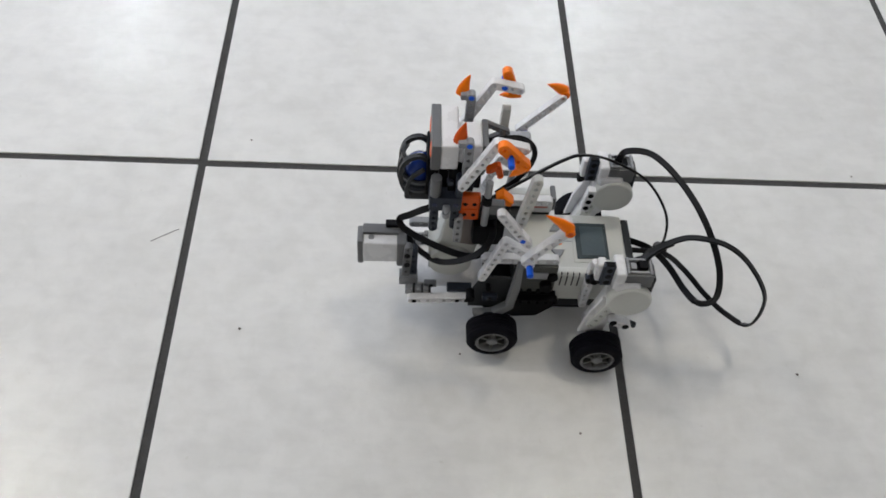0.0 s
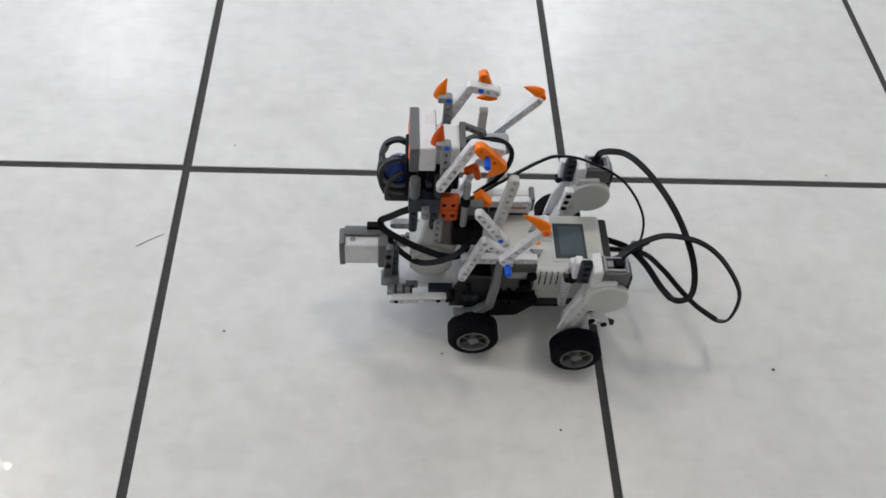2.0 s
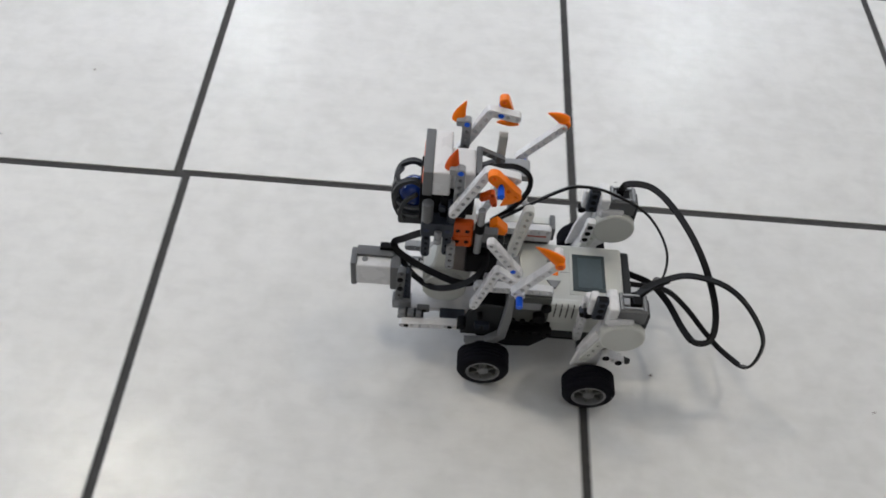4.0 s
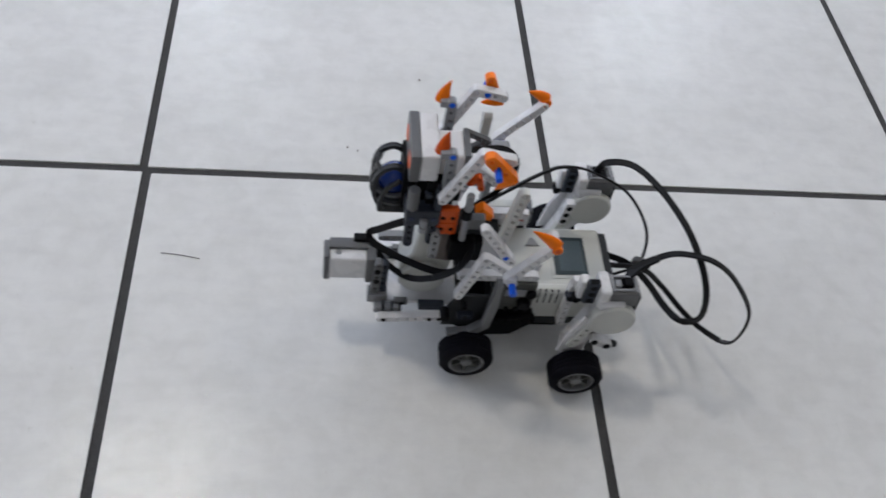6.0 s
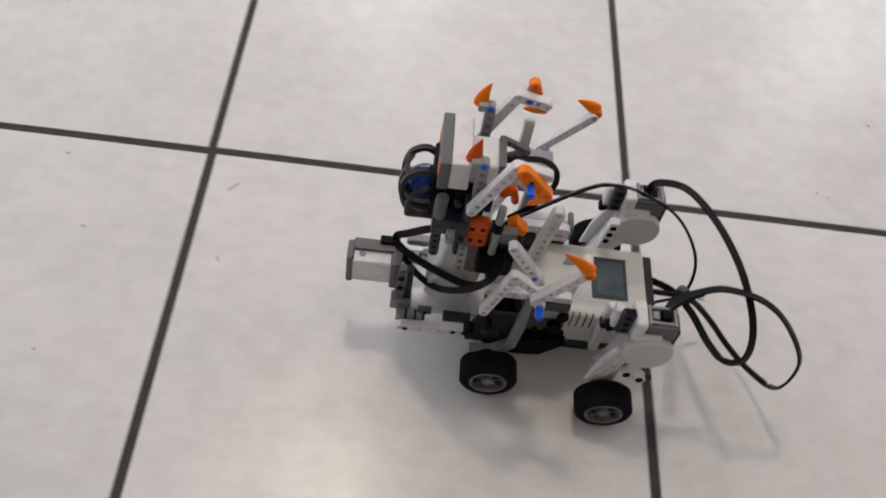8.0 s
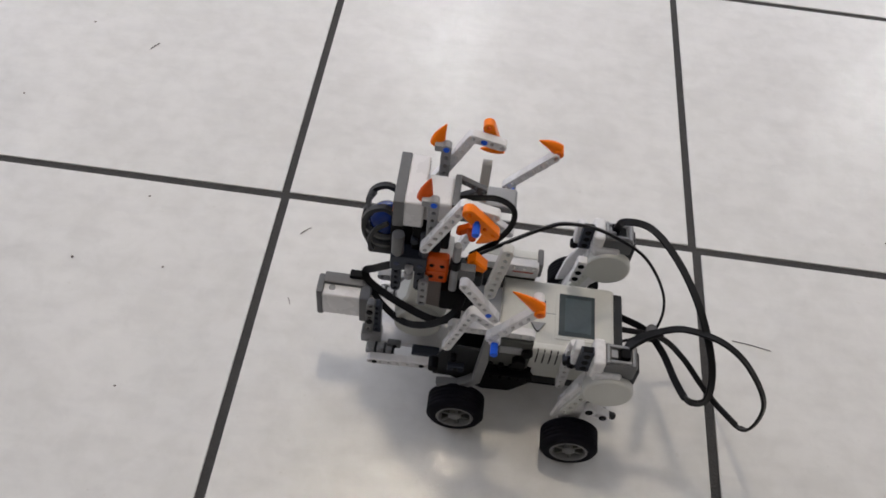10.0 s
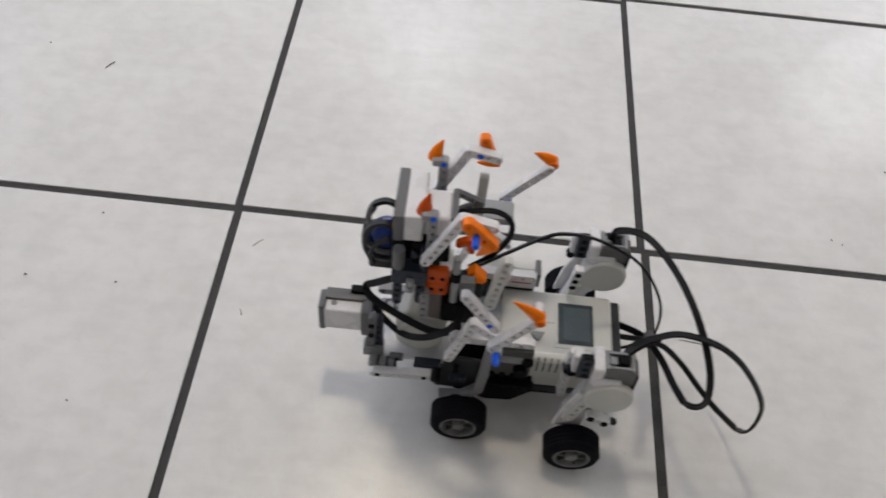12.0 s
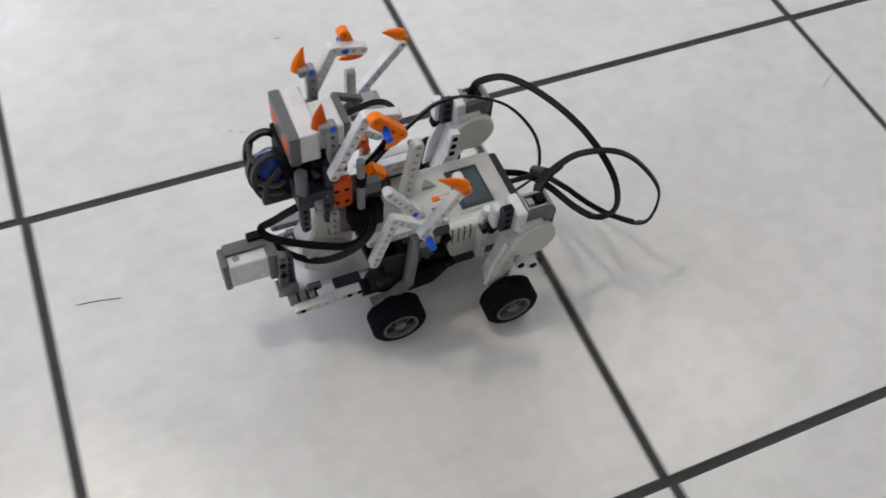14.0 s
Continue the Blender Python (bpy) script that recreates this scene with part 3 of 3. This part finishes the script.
part("rear_axle", rod((99, 0, 28), (99, 34, 28), 2.4), BLACK, robot)
part("rear_axle", rod((99, 2 * MID - 34, 28), (99, 2 * MID, 28), 2.4), BLACK, robot)


# tower of slate blocks between the front motor and the head
def tower():
    t = part("neck_block", box((-67, 47, 162), (-39, 108, 179), 1.4), SLATE, robot, "slate grey neck of blocks, beams and pins")
    for y in (52, 103):
        part("neck_leg", beam([(-62, y, 136), (-62, y, 158)], (0, 1, 0)), SLATE, t)
        part("neck_leg", beam([(-44, y, 140), (-44, y, 158)], (0, 1, 0)), SLATE, t)
        part("neck_post", beam([(-40, y - 3, 124), (-40, y - 3, 150)], (0, 1, 0)), GREY, t)
        part("pin", rod((-62, y - 5.3, 170), (-62, y + 5.3, 170), 2.6), NAVY, t)
        part("pin", rod((-44, y - 5.3, 170), (-44, y + 5.3, 170), 2.6), NAVY, t)
        part("post", rod((-62, y, 178), (-62, y, 200), 4.8, seg=18), MIDGREY, t)
        part("post", rod((-42, y, 178), (-42, y, 204), 3.6, seg=18), SLATE, t)
    for s, y in ((-1, 46), (1, 109)):
        part("knob", spin([(2.6, 0), (3.4, 0.8), (3.4, 6), (2.2, 6.4), (2.2, 9), (3.2, 9.4), (3.2, 14), (2.4, 15)], (-52, y, 156), (-52, y, 172), 16), GREY, t)
    part("neck_core", box((-60, 60, 178), (-24, 98, 208), 1.5), BLACK, t)
    part("neck_collar", box((-52, 55, 179), (-30, 103, 206), 1.5), BLACK, t)
    part("neck_peg", rod((-50, 52, 192), (-50, 58, 192), 3.0), SLATE, t)
    part("neck_peg", rod((-41, 52, 186), (-41, 58, 186), 3.0), SLATE, t)
    hub = part("neck_hub", box((-40, 55.5, 140), (-22, 63, 172), 2.2, seg=3), RUST, t, "deep orange hub block with dark pins")
    for dx, dz in ((-4, 8), (4, 8), (4, -6), (-4, -6)):
        part("hub_hole", rod((-31 + dx, 55.1, 154 + dz), (-31 + dx, 57, 154 + dz), 2.1), BLACK, hub)
    part("hub_rib", box((-39, 54.9, 153), (-23, 56.2, 156), 0.4), RUST, hub)


tower()


# distance sensor on top
def distance_sensor():
    z0, z1 = 206, 233
    body = part("distance_sensor", box((-60, 55, z0), (-45, 104, z1), 1.8, seg=3), WHITE, robot, "white distance sensor with a grey face and orange eyes")
    part("face_plate", box((-67.5, 54.5, z0 - 0.5), (-59.5, 104.5, z1 + 0.5), 1.0), MIDGREY, body, "grey face plate")
    for y in (65, 94):
        part("eye", spin([(6.2, 0), (7.4, 0.6), (7.4, 6)], (-68.1, y, 220), (-60, y, 219.6), 30), RUST, body, "orange ringed eye")
    part("rear_case", box((-46, 60, z0 + 2), (-25, 90, z1 - 3), 3.5, seg=3), WHITE, body)
    part("rear_plate", box((-25.5, 61, z0 + 1), (-20.5, 92, z1 - 3), 1.0), MIDGREY, body)


distance_sensor()


# ball cage at the front of the head
def ball_cage():
    c = Vector((-75, 86, 176))
    base = part("ball_cage", box((-88, 72, 146), (-62, 100, 157), 2.5, seg=3), DARK, robot, "dark grey ribbed cage that holds a blue ball")
    bm = bmesh.new()
    bmesh.ops.create_uvsphere(bm, u_segments=32, v_segments=20, radius=13.6, matrix=Matrix.Translation(c))
    part("ball", bm, BALL, base, "glossy dark blue ball")
    for y in (76, 97):
        k = 1 if y > 86 else -1
        part("rib", ribbon([(-87, y - k * 3, 152), (-91, y - k * 2, 166), (-91, y, 183), (-86, y + k, 195), (-76, y + k, 200), (-67, y + k, 194), (-62, y, 188)], (0, 1, 0), 5.0, 4.0, k=5), DARK, base, "curved dark rib")
    part("side_rib", ribbon([(-84, 71, 153), (-86, 69, 166), (-82, 68.5, 180), (-72, 69, 190)], (1, 0, 0), 3.4, 3.0, k=5), DARK, base)
    part("front_rib", ribbon([(-87, 86, 150), (-92.5, 86, 164), (-92.5, 86, 178), (-89, 86, 190)], (0, 1, 0), 7.0, 3.6, k=5), DARK, base)
    part("brow", ribbon([(-86, 74, 192), (-90, 86, 193), (-86, 98, 192)], (0, 0, 1), 5.0, 3.6, k=5), DARK, base)
    for z, r in ((172, 17.0), (161, 16.0)):
        arc = [(-75 + r * math.cos(a), 86 + r * math.sin(a), z) for a in [math.radians(60 + 240 * j / 10) for j in range(11)]]
        part("hoop", ribbon(arc, (0, 0, 1), 3.4, 2.8, k=3), HOOP, base, "grey side hoop")
    part("launcher", box((-70, 68, 158), (-56, 102, 204), 1.6), BLACK, base)


ball_cage()


# light sensor on the front
def light_sensor():
    body = part("light_sensor", box((-125, 62, 65), (-92, 80, 93), 2.2, seg=3), WHITE, robot, "white box sensor with a grey frame")
    part("sensor_nose", box((-130, 63, 61), (-124, 83, 95), 1.8), MIDGREY, body, "grey front frame")
    part("sensor_roof", box((-125, 73.5, 80), (-90, 85, 96), 1.4), MIDGREY, body)
    part("sensor_tail", box((-93, 61, 60), (-84, 84, 95), 1.8), MIDGREY, body)
    part("pin", rod((-117, 71, 90), (-117, 70, 93.8), 2.8), GREY, body)
    part("sensor_pins", box((-104, 80, 94), (-88, 88, 99), 1.2), BLACK, body)
    part("holder", beam([(-84, 60, 50), (-82, 60, 92)], (0, 1, 0)), MIDGREY, robot)
    part("pin", rod((-83, 55, 70), (-83, 58, 70), 2.8), BLACK, robot)
    part("pin", rod((-83, 55, 84), (-83, 58, 84), 2.8), BLACK, robot)
    part("holder_post", beam([(-77, 62, 48), (-77, 62, 88)], (0, 1, 0)), SLATE, robot)
    part("holder_foot", box((-90, 54, 40), (-72, 66, 52), 1.2), GREY, robot)
    part("sensor_bracket", beam([(-78, 96, 86), (-56, 96, 86)], (0, 1, 0)), GREY, robot)


light_sensor()


# claws on the head: an upper pair and an outer pair
def upper_claw(s):
    y = MID + (31 if s > 0 else -37)
    arm = part("upper_arm", beam([(-41, y, 202), (-17, y, 253), (5, y, 248)], (0, 1, 0)), WHITE, robot, "white bent beam arm with orange claws")
    o = y + s * 8
    top = -13 if s < 0 else -6
    part("claw_link", beam([(top, o, 257), (5, o, 238)] if s < 0 else [(top, o, 258), (1, o, 238)], (0, 1, 0), w=5.0 if s < 0 else 4.4), ORANGE, arm, "orange angled link")
    if s < 0:
        part("claw_hook", tooth((5, o, 239), (-5, o, 224), (1, 0, -1), 5.4, 1.0, flat=0.8), ORANGE, arm, "orange claw tooth")
    else:
        part("claw_hook", tooth((7, o, 238), (-10, o, 233), (0, 0, -1), 5.0, 1.0, flat=0.9), ORANGE, arm, "orange claw tooth")
    part("pin", rod((-7, o - (13 if s < 0 else 6), 248), (-7, o + 6, 248), 2.7), BLUE, arm)
    part("pin", rod((-8, y - 4, 251), (-8, y + 4, 251), 2.6), BLUE, arm)
    # horn with its grey joint
    h = MID + s * 27.5
    x = -35 if s > 0 else -38
    joint = part("horn_joint", beam([(x, h, 208), (x, h, 242)], (0, 1, 0)), GREY, robot, "grey upright joint with a blue pin")
    part("pin", rod((x, h - 4.4, 242), (x, h + 4.4, 242), 2.5), BLUE, joint)
    part("joint_ear", box((x - 9, h - 3.0, 238), (x - 1, h + 4.5, 244.5), 1.4), GREY, joint)
    tip = -2.0 if s > 0 else -4.0
    part("horn", tooth((x - 7, h + 4, 239), (x + tip, h + 7, 258), (1, 0, 0.2), 5.6, -1.4 if s > 0 else -0.8, flat=0.7), ORANGE if s > 0 else RUST, joint, "orange curved horn")


def outer_claw(s):
    y = MID + s * 71
    low, high = (((16, y, 147), (45, y, 188)) if s < 0 else ((17, y - 4, 166), (51, y, 207)))
    arm = part("outer_arm", beam([low, high], (0, 1, 0), w=3.6), WHITE, robot, "white beam arm with an orange claw")
    hx, hz = high[0] + 2, high[2] + 3
    part("claw_hook", tooth((hx, y, hz), (hx - 22, y, hz + 17) if s < 0 else (hx - 17, y, hz + 8), (0.4, 0, 1), 5.0 if s < 0 else 5.4, 1.2), ORANGE, arm, "orange claw tooth")
    part("claw_foot", rod((hx, y - 5, hz - 1), (hx, y + 5, hz - 1), 4.2), ORANGE, arm)
    # deep orange disc paints the shaded inside of the foot's hole
    part("foot_hole_shade", rod((hx, y - 5.5, hz - 1), (hx, y + 5.5, hz - 1), 2.5), RUST, arm)
    part("pin", rod((low[0] + 4, y - 14, low[2] - 4), (low[0] + 4, y + 7, low[2] - 4), 3.0), BLUE, arm)
    part("pin_collar", rod((low[0] + 4, y - 4.2, low[2] - 3), (low[0] + 4, y + 4.2, low[2] - 3), 4.4), WHITE, arm)
    if s < 0:
        part("arm_pin", rod((hx - 1, y + 3, hz - 1), (hx - 1, y + 13, hz - 1), 4.0), WHITE, arm)
        y2 = MID + s * 62
        part("cross_arm", beam([(-9, y2, 197), (17, y2, 160)], (0, 1, 0)), WHITE, robot)
        part("pin", rod((12, y2 - 4.3, 166), (12, y2 + 4.3, 166), 2.4), BLUE, robot)


for s in (-1, 1):
    upper_claw(s)
for s in (-1, 1):
    outer_claw(s)
part("upright_beam", beam([(11, 32, 170), (18, 32, 222)], (0, 1, 0), w=4.4), SHELL, robot)
part("upright_beam", beam([(-3, 114, 182), (-3, 114, 222)], (1, 0, 0), w=3.8), SHELL, robot)
part("back_frame", beam([(-22, 93, 224), (-3, 96, 215), (-20, 96, 204)], (0, 1, 0), w=2.4, thick=5), MIDGREY, robot)
part("arm_yoke", box((-4, 112, 168), (26, 134, 176), 2.4), GREY, robot)
part("arm_yoke", box((-15, 50, 155), (-1, 58, 168), 1.2), MIDGREY, robot)

# touch sensor behind the neck, its orange tip up
touch = part("touch_sensor", box((-22, 58, 138), (6, 76, 152), 1.6, m=None), DARK, robot, "dark grey touch sensor with an orange tip")
part("touch_tip", prism([(-8, 163), (-2, 169), (8, 159), (6, 154), (-1, 155)], 60, 71, None, 1.2), ORANGE, touch)
part("gear_case", box((-26, 50, 112), (2, 78, 138), 2.0), BLACK, robot)
part("linkage", rod((-17, 52, 140), (-17, 52, 196), 3.2), GREY, robot)
part("linkage_joint", rod((-17, 52, 168), (-17, 52, 178), 4.2), BLACK, robot)
part("linkage_grip", beam([(-17, 68, 194), (-10, 68, 199), (-7, 68, 188)], (0, 1, 0), w=2.8, thick=6), RUST, robot, "orange grip beam")
# deck behind the neck, on the far side of the brick
deck = part("far_sensor", box((3, 113, 84), (57, 130, 98), 2.0), WHITE, robot, "white long sensor with a grey back")
part("sensor_roof", box((8, 124, 96), (56, 133, 99), 1.2), SHELL, deck)
part("sensor_end", box((55, 116, 84), (60, 134, 102), 1.2), MIDGREY, deck)
part("sensor_print", box((34, 112.7, 92), (52, 113.2, 94.5), 0), PRINT, deck)
part("deck_plate", box((-6, 56, 76), (28, 104, 83.5), 1.6), GREY, robot)
# dark block stands in for the shaded gap beside the far sensor
part("gap_block", box((6, 100, 83), (28, 113, 94), 1.2), DARK, robot)

# cables
CABLES = [
    ([(117, 143, 131), (119, 132, 155), (139, 120, 164), (159, 88, 165), (175, 47, 160), (188, 14, 138), (193, 3, 106), (187, 14, 80), (183, 41, 62), (174, 74, 56), (160, 96, 54), (136, 104, 58)], 70, 6.4),
    ([(-10, 67, 160), (20, 84, 166), (50, 93, 181), (67, 92, 190), (99, 108, 167), (140, 112, 136), (164, 97, 103), (161, 80, 76), (136, 76, 60)], 12, 6.0),
    ([(123, 22, 128), (130, 32, 132), (148, 36, 142), (166, 34, 152), (194, 26, 152), (221, 20, 130), (243, 10, 95), (246, 14, 45), (237, 45, 18), (222, 68, 16), (200, 88, 30), (173, 90, 54), (136, 88, 62)], 45, 6.0),
    ([(-50, 62, 152), (-66, 62, 148), (-82, 75, 122), (-91, 84, 104), (-85, 78, 96), (-57, 64, 91), (-28, 52, 92), (-12, 56, 96), (-8, 62, 120)], 80, 6.4),
    ([(-84, 80, 92), (-78, 72, 82), (-57, 58, 76), (-38, 40, 100), (-20, 34, 122), (-9, 44, 132), (-8, 62, 140)], 60, 6.0),
    ([(-20, 84, 212), (6, 85, 216), (21, 89, 202), (22, 84, 189), (12, 84, 166), (-6, 80, 150)], 70, 4.6),
]
for pts, ref, w in CABLES:
    part("cable", ribbon(pts, ref, w), CABLE, robot, "black flat rubber cable")
# plugs and the strap that bundles the cables
part("plug", box((113, 139, 128), (120, 147, 134), 1.2), BLACK, robot)
part("plug", box((119, 13, 128), (127, 22, 134), 1.2), BLACK, robot)
part("cable_sleeve", ribbon([(125, 25, 131), (132, 30, 133), (140, 34, 136.6), (150, 36, 142)], 30, 8.4, 3.0), CABLE, robot, "wide black cable sleeve")
part("cable_strap", rod((146, 44, 122), (160, 82, 76), 5.0), CABLE, robot)


# ---- small dirt on the floor ----
def hair(a, b, bow, r, name="hair", label="thin dark hair lying on a floor tile"):
    p, q = Vector((*a, 0)) * 1000, Vector((*b, 0)) * 1000
    side = Vector((-(q - p).y, (q - p).x, 0)).normalized()
    pts = [p + (q - p) * t + side * (bow * math.sin(math.pi * t)) + Vector((0, 0, r + 0.02)) for t in (0, 0.25, 0.5, 0.75, 1)]
    ob = part(name, ribbon([tuple(v) for v in pts], (0, 0, 1), r * 2, r * 2, k=3), HAIR, None, label)
    tagged(ob, category="hair", group="dirt on the floor")


hair((-0.845, -0.106), (-0.808, -0.112), 0.8, 0.28)
hair((-1.507, 0.197), (-1.500, 0.209), 0.6, 0.4)
hair((-1.279, -0.046), (-1.270, -0.036), 0.6, 0.3)
hair((-0.036, -0.111), (-0.010, -0.094), 0.6, 0.22)
hair((-1.275, -0.124), (-1.272, -0.131), 0.4, 0.32)
CRUMBS = [(-1.489, -0.11), (-1.585, 0.232), (-1.619, 0.099), (-1.404, -0.24), (-1.44, -0.023), (0.05, 0.038), (0.068, -0.215), (0.283, -0.238),
          (0.393, -0.32), (0.747, 0.012), (0.615, -0.253), (-1.401, -0.108), (-0.655, 0.04), (-0.582, 0.159), (-0.666, 0.045)]
for x, y in CRUMBS:
    bm = bmesh.new()
    r = random.uniform(0.8, 1.5)
    bmesh.ops.create_icosphere(bm, subdivisions=2, radius=r)
    for v in bm.verts:
        v.co *= 1 + 0.35 * noise.noise(v.co * 1.3 + Vector((x * 50, y * 50, 0)))
        v.co.z = v.co.z * 0.5
    bmesh.ops.translate(bm, vec=(x * 1000, y * 1000, r * 0.4), verts=bm.verts)
    tagged(part("crumb", bm, CRUMB, None, "small brown crumb of dirt on a floor tile"), category="crumb", group="dirt on the floor")

# ---- floor tiles ----
JOINT = 0.0085
half = (T - JOINT) / 2 * 1000
tile_bm = box((-half, -half, -7), (half, half, 0), 0.9)
first = part("tile", tile_bm, TILE, floor, smooth=False)
first.location = ((-9 + 0.5) * T, (-7 + 0.5) * T, 0)
# joints that were laid a little off the grid: (joint, row) and metres
SLIP = {(-2, 0): -0.0044, (-1, 0): -0.009, (0, 0): 0.0004, (1, 0): -0.0038, (2, 0): 0.003, (-3, -1): 0.0035, (-1, -2): 0.006, (-3, 0): 0.0025, (-2, -1): -0.0008, (-2, 1): -0.0024, (-1, -1): 0.0017, (0, -1): 0.0002, (1, -1): 0.0027}
# the same along y: (column, joint) and metres
SLIP_Y = {(-4, 0): 0.0027, (-3, 0): 0.0031, (-2, 0): 0.001, (-1, 0): 0.0029, (-2, -1): -0.002, (-2, 1): 0.0081, (-1, -1): -0.0028, (0, 0): 0.0011, (1, 0): -0.0013}
for i in range(-9, 8):
    for j in range(-7, 10):
        if (i, j) != (-9, -7):
            a, b = i * T + SLIP.get((i, j), 0), (i + 1) * T + SLIP.get((i + 1, j), 0)
            tile = new("tile", first.data)
            tile.parent = floor
            tile.scale.x = (b - a - JOINT) / (T - JOINT) + random.uniform(-0.002, 0.001)
            c, d = j * T + SLIP_Y.get((i, j), 0), (j + 1) * T + SLIP_Y.get((i, j + 1), 0)
            tile.scale.y = (d - c - JOINT) / (T - JOINT) + random.uniform(-0.002, 0.001)
            tile.location = ((a + b) / 2, (c + d) / 2, random.uniform(-0.0003, 0.0))
            tile.rotation_euler = (0, 0, random.uniform(-0.0012, 0.0012))


# ---- what moves ----
def run(t):
    """The robot's place along the floor: it stands, drives ahead, stops, and backs up."""
    if t < 2.22:
        return 0.3117
    if t < 8.366:
        return 0.3117 - 0.2305 * (t - 2.22)
    if t < 11.793:
        return -1.1048
    return -1.1048 + 0.2325 * (t - 11.793)


def motions():
    times = [k / 10 for k in range(141)]
    walk(robot, [(t, pose(run(t), -0.2395, 0)) for t in times])
    for w in wheels:
        at = w.location.copy()
        walk(w, [(t, pose(*at, 0, math.degrees((run(t) - run(0)) / (RW * MM)), 0)) for t in times])


motions()
